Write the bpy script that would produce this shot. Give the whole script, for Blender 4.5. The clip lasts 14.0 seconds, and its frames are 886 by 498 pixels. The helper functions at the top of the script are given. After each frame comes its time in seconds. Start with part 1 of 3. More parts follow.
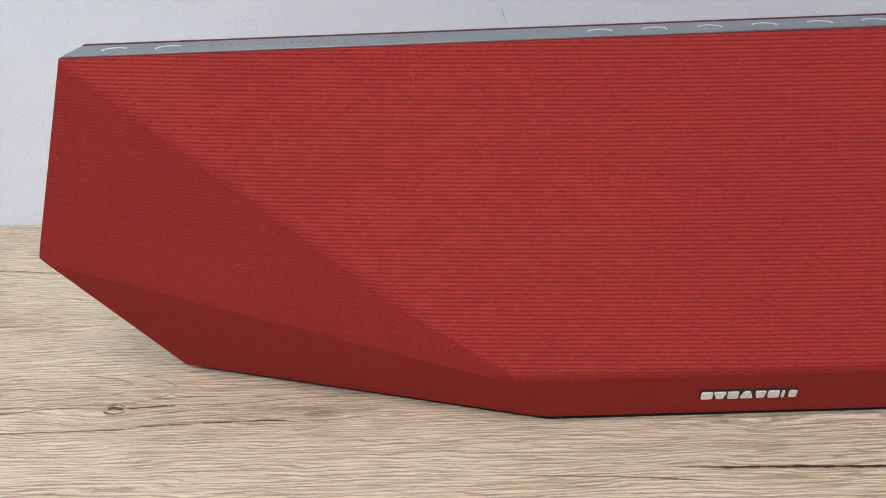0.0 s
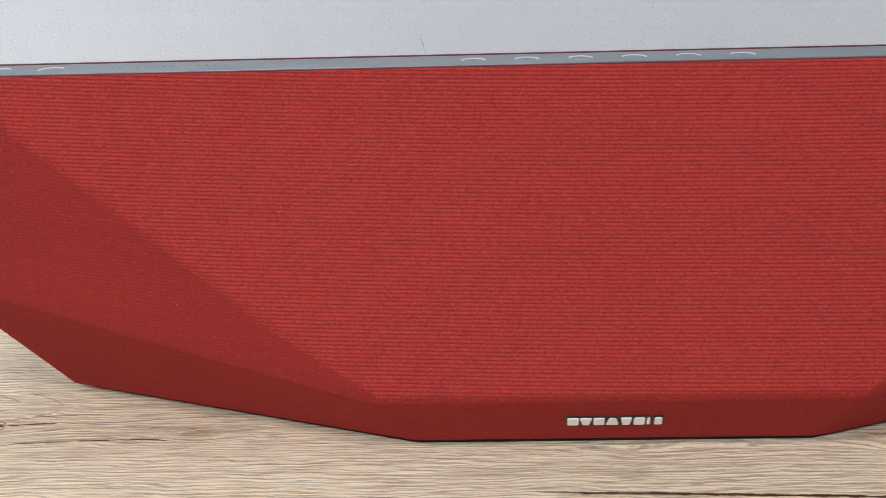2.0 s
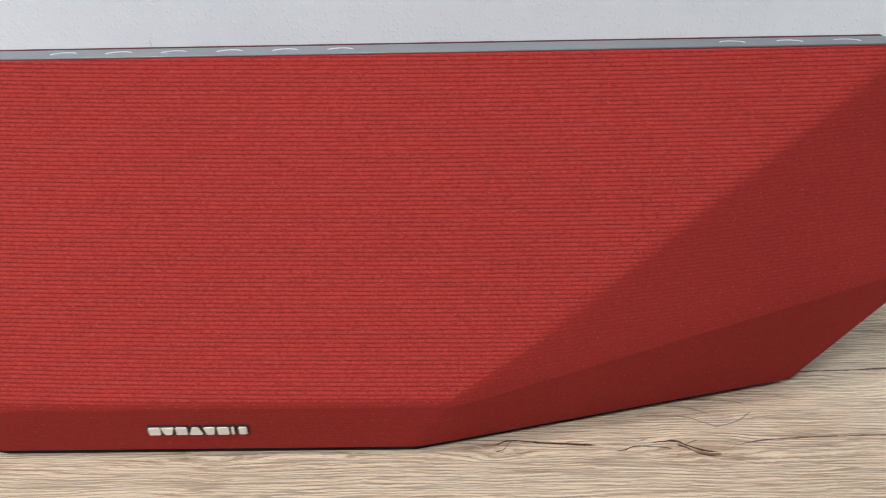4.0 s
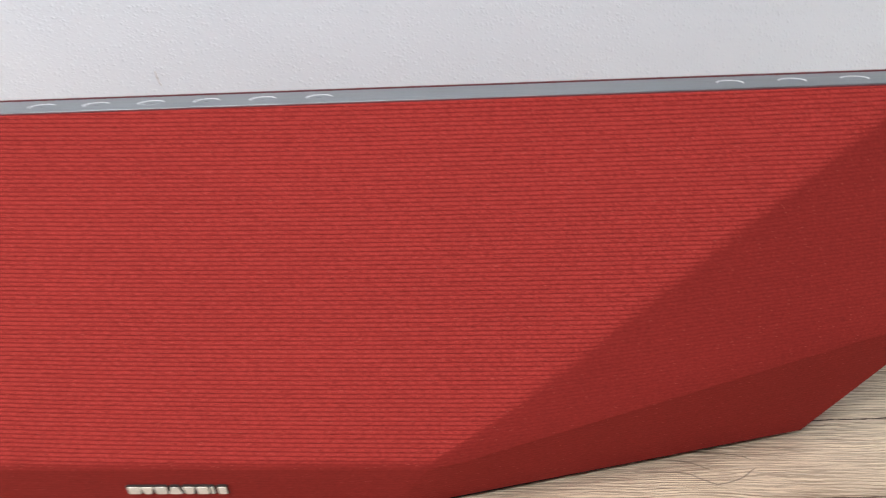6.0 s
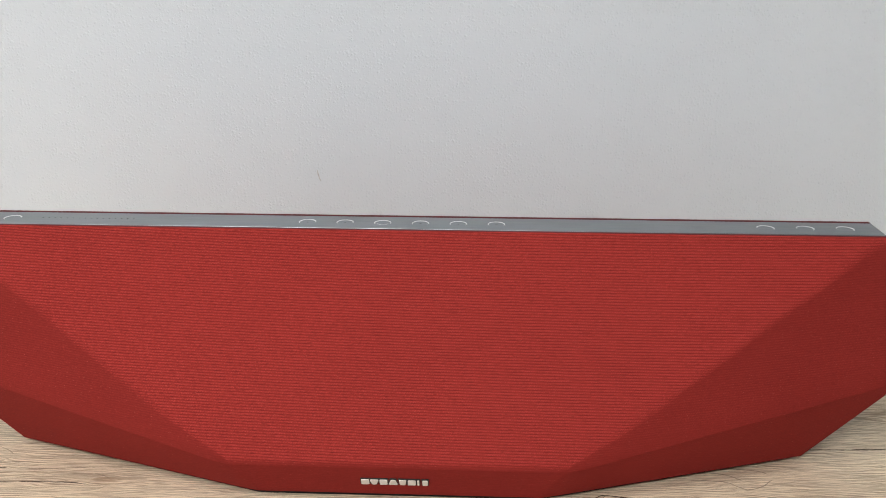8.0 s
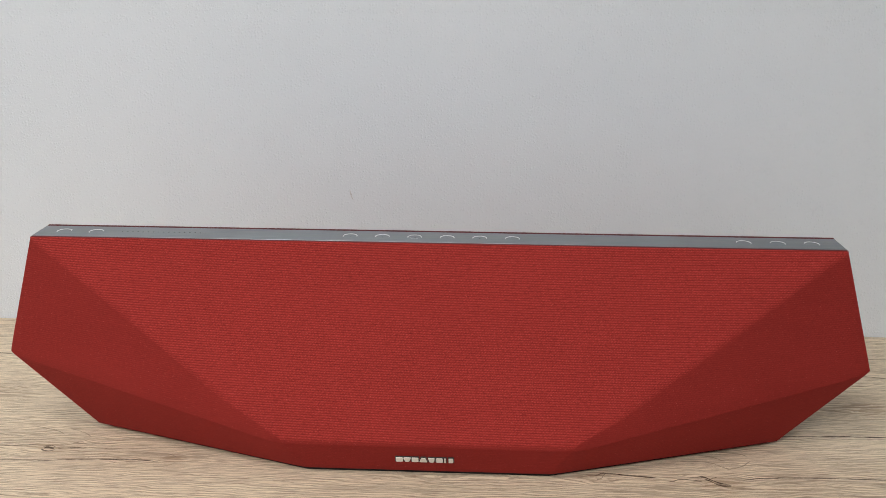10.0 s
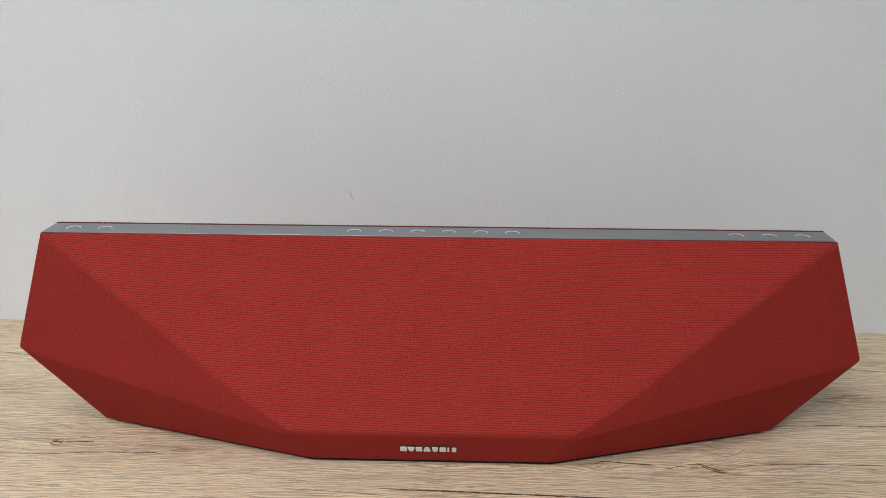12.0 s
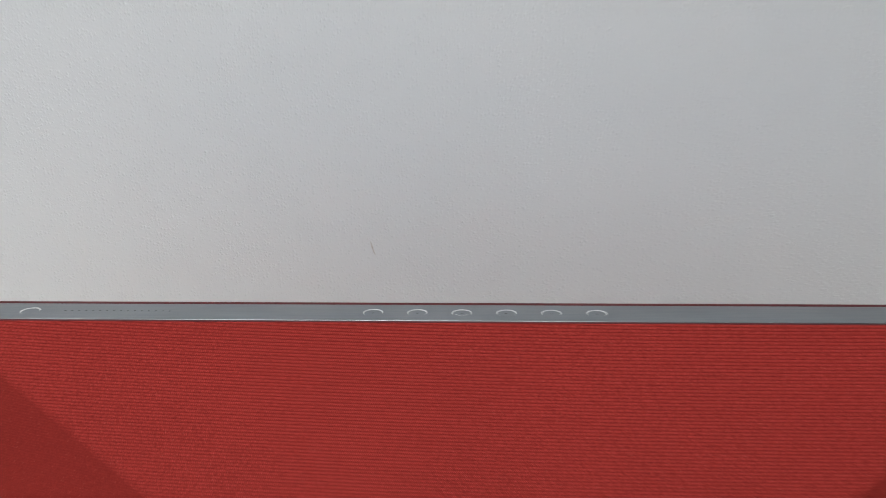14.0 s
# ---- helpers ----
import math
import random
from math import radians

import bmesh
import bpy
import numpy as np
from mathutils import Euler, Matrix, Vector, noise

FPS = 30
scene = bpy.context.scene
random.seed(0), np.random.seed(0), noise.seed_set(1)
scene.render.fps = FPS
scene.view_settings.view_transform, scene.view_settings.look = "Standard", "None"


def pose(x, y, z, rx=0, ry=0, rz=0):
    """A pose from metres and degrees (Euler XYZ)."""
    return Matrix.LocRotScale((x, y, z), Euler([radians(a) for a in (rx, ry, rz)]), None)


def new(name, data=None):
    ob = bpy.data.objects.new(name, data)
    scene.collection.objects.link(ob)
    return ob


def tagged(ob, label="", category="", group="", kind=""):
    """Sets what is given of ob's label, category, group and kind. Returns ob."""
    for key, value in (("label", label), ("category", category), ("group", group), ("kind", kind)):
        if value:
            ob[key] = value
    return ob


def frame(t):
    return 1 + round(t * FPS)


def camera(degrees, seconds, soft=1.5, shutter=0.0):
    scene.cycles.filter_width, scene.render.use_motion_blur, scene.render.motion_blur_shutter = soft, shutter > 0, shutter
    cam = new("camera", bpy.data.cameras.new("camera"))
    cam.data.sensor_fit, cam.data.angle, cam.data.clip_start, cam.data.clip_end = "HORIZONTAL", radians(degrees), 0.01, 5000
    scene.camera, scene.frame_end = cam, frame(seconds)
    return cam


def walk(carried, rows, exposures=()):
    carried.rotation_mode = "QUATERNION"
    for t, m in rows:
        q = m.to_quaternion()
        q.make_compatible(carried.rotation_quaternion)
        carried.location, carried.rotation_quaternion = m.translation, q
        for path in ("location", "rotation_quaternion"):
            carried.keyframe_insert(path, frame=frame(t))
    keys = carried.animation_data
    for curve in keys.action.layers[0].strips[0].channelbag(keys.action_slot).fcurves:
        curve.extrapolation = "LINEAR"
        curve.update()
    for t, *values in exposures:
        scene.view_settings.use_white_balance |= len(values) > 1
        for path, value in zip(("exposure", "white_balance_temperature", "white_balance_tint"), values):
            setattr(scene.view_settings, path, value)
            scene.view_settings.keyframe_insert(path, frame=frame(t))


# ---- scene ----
# ---------------------------------------------------------------- camera
LENS = 51.45
PATH = (
    # seconds, x, y, z, pitch, roll, yaw
    (0, -0.1542, -0.4372, 0.2960, -23.20, 2.27, 0.47),
    (0.3, -0.1547, -0.4360, 0.2931, -22.45, 2.55, 0.64),
    (0.5, -0.1481, -0.4344, 0.2936, -22.65, 2.22, 0.66),
    (0.7, -0.1347, -0.4386, 0.2870, -21.80, 2.04, 0.80),
    (1, -0.1148, -0.4364, 0.2870, -21.28, 1.72, 0.94),
    (1.2, -0.1052, -0.4369, 0.2924, -21.36, 1.86, 1.06),
    (1.5, -0.1033, -0.4387, 0.2921, -21.31, 1.58, 0.83),
    (2, -0.0819, -0.4433, 0.2923, -21.27, 1.44, 0.96),
    (2.5, -0.0233, -0.4463, 0.2971, -21.21, 1.20, 1.02),
    (3, 0.0404, -0.4499, 0.2972, -20.85, 1.35, 0.38),
    (3.5, 0.0882, -0.4453, 0.2955, -20.93, 1.49, 0.28),
    (3.7, 0.1063, -0.4392, 0.2845, -19.96, 1.16, 0.32),
    (4.4, 0.1788, -0.3962, 0.2630, -19.93, 1.33, 1.00),
    (5.1, 0.2400, -0.3530, 0.2565, -20.42, 2.15, 2.45),
    (5.8, 0.2035, -0.3711, 0.2819, -20.66, 2.90, 3.75),
    (6, 0.1718, -0.3950, 0.2944, -20.56, 2.70, 3.59),
    (6.5, 0.1107, -0.4499, 0.3386, -21.29, 2.42, 3.24),
    (7, 0.0810, -0.5213, 0.3662, -20.25, 1.13, 3.00),
    (7.5, 0.0714, -0.5734, 0.4058, -20.03, 0.41, 2.76),
    (8, 0.0623, -0.6169, 0.4214, -19.04, -0.03, 2.55),
    (8.2, 0.0606, -0.6376, 0.4266, -18.78, 0.06, 2.80),
    (8.9, 0.0546, -0.6872, 0.4386, -18.33, 0.02, 2.89),
    (9.6, 0.0491, -0.7189, 0.4562, -18.30, -0.16, 2.78),
    (10.3, 0.0492, -0.7348, 0.4588, -18.13, -0.16, 2.87),
    (10.5, 0.0470, -0.7354, 0.4697, -18.81, -0.20, 2.77),
    (11, 0.0383, -0.7460, 0.4567, -18.49, -0.31, 2.58),
    (11.5, 0.0404, -0.7511, 0.4512, -17.64, -0.18, 2.36),
    (12, 0.0366, -0.7582, 0.4458, -17.25, -0.15, 2.00),
    (12.5, 0.0359, -0.7687, 0.4326, -16.40, -0.12, 1.76),
    (13, 0.0353, -0.7701, 0.4407, -16.70, -0.07, 1.54),
    (13.5, 0.0265, -0.7054, 0.4414, -16.09, 0.17, 1.74),
    (13.6, 0.0272, -0.6744, 0.4397, -15.84, 0.35, 2.16),
    (13.7, 0.0255, -0.6351, 0.4351, -15.54, 0.55, 2.54),
    (13.8, 0.0253, -0.5948, 0.4315, -15.45, 0.75, 3.05),
    (13.9, 0.0225, -0.5502, 0.4256, -15.73, 0.91, 3.49),
    (14, 0.0131, -0.5051, 0.4155, -16.05, 1.07, 3.73),
)

cam = camera(LENS, 14.0, soft=0.65, shutter=0.3)
walk(
    cam,
    [(t, pose(x, y, z, 90 + pitch, roll, yaw)) for t, x, y, z, pitch, roll, yaw in PATH],
    exposures=(
        (0, -0.03, 6320, 10), (3.5, 0.21, 6400, 9), (6.0, 0.34, 6620, 12), (6.5, 0.37, 6700, 11), (7.0, 0.24, 6800, 10), (8.0, 0.04, 6830, 9),
        (10.5, -0.17, 6840, 10), (12.5, -0.20, 6860, 9.5), (14.0, -0.27, 6720, 9)),
)

# ---------------------------------------------------------------- light
WALL_Y = 0.344          # the wall behind the desk
FLOOR_Z = -0.74
CEIL_Z = 1.86
ROOM_X0, ROOM_X1, ROOM_Y0 = -2.4, 3.0, -3.8

world = bpy.data.worlds.new("daylight")
scene.world = world
world.use_nodes = True
sky = world.node_tree.nodes.new("ShaderNodeTexSky")
sky.sky_type, sky.sun_disc = "NISHITA", False
sky.sun_elevation, sky.sun_rotation = radians(35), radians(250)
world.node_tree.links.new(sky.outputs[0], world.node_tree.nodes["Background"].inputs[0])
world.node_tree.nodes["Background"].inputs[1].default_value = 0.1


def area_lamp(name, m, width, height, watts, colour):
    data = bpy.data.lights.new(name, "AREA")
    data.shape, data.size, data.size_y, data.energy, data.color = "RECTANGLE", width, height, watts, colour
    ob = new(name, data)
    ob.matrix_world = m
    return ob


CEILING_LIGHTS = ((-0.46, -0.70, 11), (-0.52, -1.85, 45))
for lx, ly, watts in CEILING_LIGHTS:
    area_lamp("ceiling_lamp", pose(lx, ly, CEIL_Z - 0.045), 1.16, 0.28, watts, (0.98, 0.98, 1.0))
# weak fill light from the west, in the opening of an added, unseen window
area_lamp("window_fill", pose(ROOM_X0 - 0.03, -1.7, 0.75, 0, -90, 0), 1.3, 1.5, 3.0, (0.86, 0.93, 1.0))


# ---------------------------------------------------------------- materials
class Nodes:
    """Short names for building a node material."""

    def __init__(self, name):
        self.mat = bpy.data.materials.new(name)
        self.mat.use_nodes = True
        self.tree = self.mat.node_tree
        self.bsdf = self.tree.nodes["Principled BSDF"]

    def put(self, socket, value):
        if isinstance(value, bpy.types.NodeSocket):
            self.tree.links.new(value, socket)
        elif value is not None:
            socket.default_value = value

    def node(self, kind, **inputs):
        n = self.tree.nodes.new(kind)
        for key, value in inputs.items():
            self.put(n.inputs[key.replace("_", " ")], value)
        return n

    def math(self, op, a, b=None, c=None, clamp=False):
        n = self.tree.nodes.new("ShaderNodeMath")
        n.operation, n.use_clamp = op, clamp
        for s, value in zip(n.inputs, (a, b, c)):
            self.put(s, value)
        return n.outputs[0]

    def coords(self):
        return self.node("ShaderNodeTexCoord").outputs["Object"]

    def split(self, vector):
        return self.node("ShaderNodeSeparateXYZ", Vector=vector).outputs

    def join(self, x, y, z):
        return self.node("ShaderNodeCombineXYZ", X=x, Y=y, Z=z).outputs[0]

    def scaled(self, vector, scale):
        n = self.tree.nodes.new("ShaderNodeVectorMath")
        n.operation = "MULTIPLY"
        self.put(n.inputs[0], vector)
        n.inputs[1].default_value = scale
        return n.outputs[0]

    def noise(self, vector, scale=1.0, detail=2.0, rough=0.5):
        return self.node("ShaderNodeTexNoise", Vector=vector, Scale=scale, Detail=detail, Roughness=rough).outputs["Fac"]

    def steps(self, fac, lo, hi, out_lo=0.0, out_hi=1.0):
        n = self.tree.nodes.new("ShaderNodeMapRange")
        n.interpolation_type = "SMOOTHSTEP"
        for s, value in zip(n.inputs, (fac, lo, hi, out_lo, out_hi)):
            self.put(s, value)
        return n.outputs[0]

    def mix(self, fac, a, b, blend="MIX"):
        n = self.tree.nodes.new("ShaderNodeMix")
        n.data_type, n.blend_type = "RGBA", blend
        self.put(n.inputs[0], fac)
        for s, value in zip((n.inputs[6], n.inputs[7]), (a, b)):
            self.put(s, (*value, 1) if isinstance(value, tuple) and len(value) == 3 else value)
        return n.outputs[2]

    def bump(self, height, strength, distance):
        n = self.node("ShaderNodeBump", Strength=strength, Distance=distance, Height=height)
        return n.outputs[0]

    def done(self, colour, rough=0.6, metal=0.0, normal=None, specular=0.5, **more):
        b = self.bsdf
        self.put(b.inputs["Base Color"], (*colour, 1) if isinstance(colour, tuple) and len(colour) == 3 else colour)
        self.put(b.inputs["Roughness"], rough)
        self.put(b.inputs["Metallic"], metal)
        self.put(b.inputs["Specular IOR Level"], specular)
        if normal is not None:
            self.put(b.inputs["Normal"], normal)
        for key, value in more.items():
            self.put(b.inputs[key.replace("_", " ")], value)
        return self.mat


def plain(name, colour, rough=0.5, metal=0.0, vary=0.08, scale=40.0):
    """A simple surface with slight mottling and a fine relief."""
    n = Nodes(name)
    p = n.coords()
    f = n.noise(p, scale, 4)
    dark = tuple(c * (1 - vary) for c in colour)
    light = tuple(min(1.0, c * (1 + vary)) for c in colour)
    return n.done(n.mix(n.steps(f, 0.3, 0.7), dark, light), n.steps(f, 0.2, 0.8, rough * 0.9, min(1, rough * 1.1)), metal,
                  n.bump(n.noise(p, scale * 12, 2), 0.1, 0.0005))


def wall_paint():
    """White paint on a lightly textured coat: sparse small bumps, in loose clusters, on a softly rolled ground."""
    n = Nodes("white_textured_paint")
    x, y, z = n.split(n.coords())
    p = n.join(x, z, 0.0)
    bend = n.node("ShaderNodeTexNoise", Vector=p, Scale=260.0, Detail=1.0).outputs["Color"]
    bend = n.node("ShaderNodeVectorMath", Vector=bend)
    bend.operation = "SUBTRACT"
    bend.inputs[1].default_value = (0.5, 0.5, 0.5)
    bent = n.tree.nodes.new("ShaderNodeVectorMath")
    bent.operation = "MULTIPLY_ADD"
    n.put(bent.inputs[0], bend.outputs[0])
    bent.inputs[1].default_value = (0.0026, 0.0026, 0.0)
    n.put(bent.inputs[2], p)
    cluster = n.steps(n.noise(p, 26, 3, 0.6), 0.34, 0.66)
    height = None
    for scale, reach, rare, tall in ((255.0, 0.42, 0.58, 0.9), (420.0, 0.42, 0.47, 0.5)):
        cells = n.node("ShaderNodeTexVoronoi", Vector=bent.outputs[0], Scale=scale)
        cells.voronoi_dimensions = "2D"
        chance = n.split(cells.outputs["Color"])[0]
        keep = n.steps(n.math("MULTIPLY_ADD", cluster, 0.34, chance), rare + 0.18, rare + 0.40)
        bump = n.math("MULTIPLY", n.math("MULTIPLY", n.steps(cells.outputs["Distance"], reach, 0.05), keep), tall)
        height = bump if height is None else n.math("ADD", height, bump)
    ground = n.noise(n.scaled(p, (230.0, 330.0, 1.0)), 1, 2, 0.5)
    height = n.math("ADD", height, n.math("MULTIPLY", ground, 0.75))
    tint = n.noise(p, 2.2, 3)
    colour = n.mix(n.steps(tint, 0.3, 0.7), (0.73, 0.782, 0.832), (0.765, 0.811, 0.858))
    return n.done(colour, 0.42, 0.0, n.bump(height, 0.52, 0.0008), 0.5)


# cracks of the printed oak: x and y of points along the line, half thickness, depth of tone
CRACKS = (
    # round the knot on the west side
    ((-0.60, 0.012), (-0.50, 0.019), (-0.430, 0.026), (-0.3948, 0.0302), (-0.3714, 0.0274), 0.0006, 0.75),
    ((-0.50, 0.024), (-0.43, 0.032), (-0.3826, 0.0330), (-0.3640, 0.0312), 0.0005, 0.6),
    ((-0.3609, 0.0278), (-0.3525, 0.0283), (-0.3420, 0.0292), (-0.3270, 0.0297), 0.0008, 0.95),
    ((-0.3330, 0.0296), (-0.2908, 0.0303), (-0.2615, 0.0334), (-0.2200, 0.0355), 0.0005, 0.6),
    ((-0.3640, 0.0300), (-0.3569, 0.0340), (-0.3470, 0.0365), (-0.3323, 0.0381), (-0.30, 0.0392), 0.0005, 0.55),
    ((-0.3730, 0.0245), (-0.3705, 0.0313), (-0.3660, 0.0323), (-0.3590, 0.0290), 0.0006, 0.75),
    ((-0.3730, 0.0262), (-0.3659, 0.0225), (-0.3611, 0.0231), (-0.3575, 0.0287), 0.0007, 0.85),
    ((-0.3710, 0.0268), (-0.3675, 0.0290), (-0.3640, 0.0282), (-0.3595, 0.0268), 0.0018, 0.9),
    ((-0.56, 0.000), (-0.46, 0.0035), (-0.3827, 0.0054), (-0.3578, 0.0056), (-0.3424, 0.0083), (-0.3220, 0.0095), (-0.290, 0.0107), 0.0006, 0.75),
    ((-0.3150, 0.0098), (-0.3016, 0.0104), (-0.2810, 0.0109), (-0.2685, 0.0109), (-0.2601, 0.0102), (-0.2480, 0.0070), 0.0006, 0.95),
    # arches of the figure there
    ((-0.400, 0.0680), (-0.3775, 0.0625), (-0.3678, 0.0582), (-0.3600, 0.0518), 0.0006, 0.5),
    ((-0.430, 0.0390), (-0.3763, 0.0436), (-0.3680, 0.0455), (-0.3605, 0.0516), 0.0006, 0.5),
    ((-0.362, 0.0660), (-0.3441, 0.0583), (-0.3366, 0.0533), (-0.3320, 0.0480), 0.0006, 0.42),
    ((-0.352, 0.0345), (-0.3399, 0.0408), (-0.3346, 0.0443), (-0.3322, 0.0480), 0.0006, 0.42),
    ((-0.470, 0.0520), (-0.440, 0.0540), (-0.415, 0.0500), (-0.395, 0.0485), 0.0008, 0.45),
    ((-0.275, 0.0222), (-0.2506, 0.0235), (-0.2415, 0.0204), (-0.2355, 0.0140), 0.0006, 0.38),
    ((-0.256, 0.0006), (-0.2420, 0.0026), (-0.2372, 0.0073), (-0.2352, 0.0138), 0.0006, 0.38),
    # in front of the speaker
    ((-0.15, -0.044), (-0.106, -0.048), (-0.075, -0.050), (-0.03, -0.056), 0.0005, 0.7),
    ((-0.062, -0.040), (-0.028, -0.044), (0.006, -0.045), (0.056, -0.047), (0.129, -0.050), (0.24, -0.056), 0.0010, 1.0),
    # round the knot on the east side
    ((0.1480, 0.0045), (0.1560, 0.0088), (0.1619, 0.0118), (0.1746, 0.0101), (0.1884, 0.0083), (0.2120, 0.0060), 0.0008, 1.0),
    ((0.1530, 0.0008), (0.1585, 0.0040), (0.1607, 0.0085), (0.1640, 0.0125), 0.0006, 0.75),
    ((0.2160, 0.0006), (0.2230, 0.0018), (0.2286, 0.0048), (0.2390, 0.0044), (0.2500, 0.0010), 0.0006, 0.9),
    ((0.2360, 0.0082), (0.2416, 0.0090), (0.2512, 0.0096), (0.2559, 0.0060), (0.2633, 0.0007), (0.2735, -0.0018), 0.0009, 1.0),
    ((0.2500, 0.0062), (0.2540, 0.0048), (0.2584, 0.0004), (0.2620, -0.0030), (0.2710, -0.0055), 0.0008, 0.95),
    ((0.2580, 0.0000), (0.2630, -0.0022), (0.2680, -0.0036), (0.2740, -0.0032), 0.0016, 0.7),
    ((0.2545, 0.0042), (0.2575, 0.0074), (0.2600, 0.0090), (0.2640, 0.0108), 0.0005, 0.7),
    ((0.2690, -0.0040), (0.2760, 0.0000), (0.2863, 0.0062), (0.2969, 0.0092), (0.3188, 0.0119), (0.36, 0.0135), (0.48, 0.012), 0.0006, 0.85),
    ((0.2300, 0.0360), (0.2527, 0.0365), (0.2632, 0.0347), (0.2709, 0.0289), (0.2830, 0.0220), 0.0006, 0.5),
    ((0.2650, 0.0552), (0.2809, 0.0544), (0.2942, 0.0519), (0.3030, 0.0430), 0.0006, 0.5),
    ((0.2740, 0.0235), (0.2890, 0.0291), (0.2955, 0.0345), (0.3032, 0.0428), 0.0006, 0.5),
    ((0.2300, 0.0480), (0.2484, 0.0478), (0.2630, 0.0462), (0.2716, 0.0420), (0.2800, 0.0320), 0.0006, 0.45),
    # beside and behind the speaker
    ((0.30, 0.086), (0.347, 0.088), (0.379, 0.0895), (0.411, 0.091), (0.47, 0.091), (0.62, 0.094), 0.0008, 0.95),
    ((0.44, 0.232), (0.475, 0.229), (0.517, 0.222), (0.60, 0.220), 0.0008, 0.7),
    ((-0.62, 0.246), (-0.526, 0.238), (-0.481, 0.231), (-0.42, 0.228), 0.0009, 0.7),
    ((0.40, 0.277), (0.503, 0.275), (0.54, 0.278), (0.70, 0.276), 0.0010, 0.5),
)
# knots: centre, half length and half width of the swirl, push of the grain
KNOTS = ((-0.366, 0.0285, 0.030, 0.014, 0.010), (0.266, -0.001, 0.032, 0.016, 0.011), (0.152, 0.004, 0.020, 0.010, 0.006),
         (0.45, 0.15, 0.05, 0.02, 0.012), (-0.24, 0.016, 0.016, 0.010, 0.006), (-0.50, 0.14, 0.06, 0.02, 0.010))


def oak_print():
    """Pale grey oak decor: long grain along the desk, knots and dark cracks."""
    n = Nodes("pale_oak_decor")
    x, y, z = n.split(n.coords())
    p = n.join(x, y, z)
    # the grain wanders slowly and bends round the knots
    wander = n.math("MULTIPLY", n.math("SUBTRACT", n.noise(n.scaled(p, (3.2, 14.0, 1.0)), 1, 2), 0.5), 0.016)
    fine = n.math("MULTIPLY", n.math("SUBTRACT", n.noise(n.scaled(p, (22.0, 90.0, 1.0)), 1, 2), 0.5), 0.0030)
    jag = n.math("MULTIPLY", n.math("SUBTRACT", n.noise(n.scaled(p, (240.0, 300.0, 1.0)), 1, 2), 0.5), 0.0011)
    bent = n.math("ADD", n.math("ADD", n.math("ADD", y, wander), fine), jag)
    heart = None
    for kx, ky, sx, sy, push in KNOTS:
        dx = n.math("DIVIDE", n.math("SUBTRACT", x, kx), sx)
        dy = n.math("DIVIDE", n.math("SUBTRACT", y, ky), sy)
        d2 = n.math("ADD", n.math("MULTIPLY", dx, dx), n.math("MULTIPLY", dy, dy))
        bell = n.math("POWER", 2.718, n.math("MULTIPLY", d2, -1.0))
        bent = n.math("SUBTRACT", bent, n.math("MULTIPLY", n.math("MULTIPLY", bell, dy), push))
        heart = bell if heart is None else n.math("MAXIMUM", heart, bell)
    g = n.join(x, bent, 0.0)
    fibre = n.noise(n.scaled(g, (38.0, 1000.0, 1.0)), 1, 3, 0.6)
    streak = n.noise(n.scaled(g, (14.0, 520.0, 1.0)), 1, 3, 0.6)
    band = n.noise(n.scaled(g, (4.0, 120.0, 1.0)), 1, 3, 0.55)
    cloud = n.noise(n.scaled(p, (4.0, 11.0, 1.0)), 1, 3)
    fibre = n.steps(fibre, 0.36, 0.60)
    streak = n.steps(streak, 0.30, 0.64)
    tone = n.math("ADD", n.math("MULTIPLY", fibre, 0.52), n.math("ADD", n.math("MULTIPLY", streak, 0.34), n.math("MULTIPLY", band, 0.14)))
    tone = n.math("SUBTRACT", tone, n.math("MULTIPLY", heart, 0.06))
    colour = n.mix(n.steps(tone, 0.05, 0.85), OAK_DARK, OAK_LIGHT)
    colour = n.mix(n.math("MULTIPLY", n.steps(cloud, 0.42, 0.66), 0.24), colour, (0.49, 0.372, 0.262))
    colour = n.mix(n.math("MULTIPLY", n.steps(heart, 0.25, 1.0), 0.42), colour, (0.34, 0.215, 0.125))
    # fine combed growth lines, pale and dark by turns, fading in and out
    sway = n.math("MULTIPLY", n.math("SUBTRACT", n.noise(n.scaled(p, (9.0, 40.0, 1.0)), 1, 2), 0.5), 6.0)
    shake = n.math("MULTIPLY", n.math("SUBTRACT", n.noise(n.scaled(p, (55.0, 150.0, 1.0)), 1, 2), 0.5), 1.0)
    phase = n.math("MULTIPLY", n.math("ADD", n.math("MULTIPLY", bent, 320.0), n.math("ADD", sway, shake)), 2 * math.pi)
    comb = n.math("MULTIPLY_ADD", n.math("SINE", phase), 0.5, 0.5)
    shown = n.steps(n.noise(n.scaled(p, (22.0, 80.0, 1.0)), 1, 3), 0.30, 0.62, 0.35, 1.0)
    colour = n.mix(n.math("MULTIPLY", n.steps(comb, 0.76, 1.0), n.math("MULTIPLY", shown, 0.56)), colour, (0.95, 0.83, 0.65))
    grooves = n.math("MULTIPLY", n.steps(comb, 0.26, 0.0), n.math("MULTIPLY", shown, 0.56))
    away = n.math("ABSOLUTE", n.math("SUBTRACT", n.noise(n.scaled(g, (9.0, 190.0, 1.0)), 1, 1, 0.5), 0.5))
    grooves = n.math("MAXIMUM", grooves, n.math("MULTIPLY", n.steps(away, 0.040, 0.006), n.steps(cloud, 0.35, 0.65, 0.1, 0.6)))
    colour = n.mix(grooves, colour, (0.235, 0.165, 0.108))
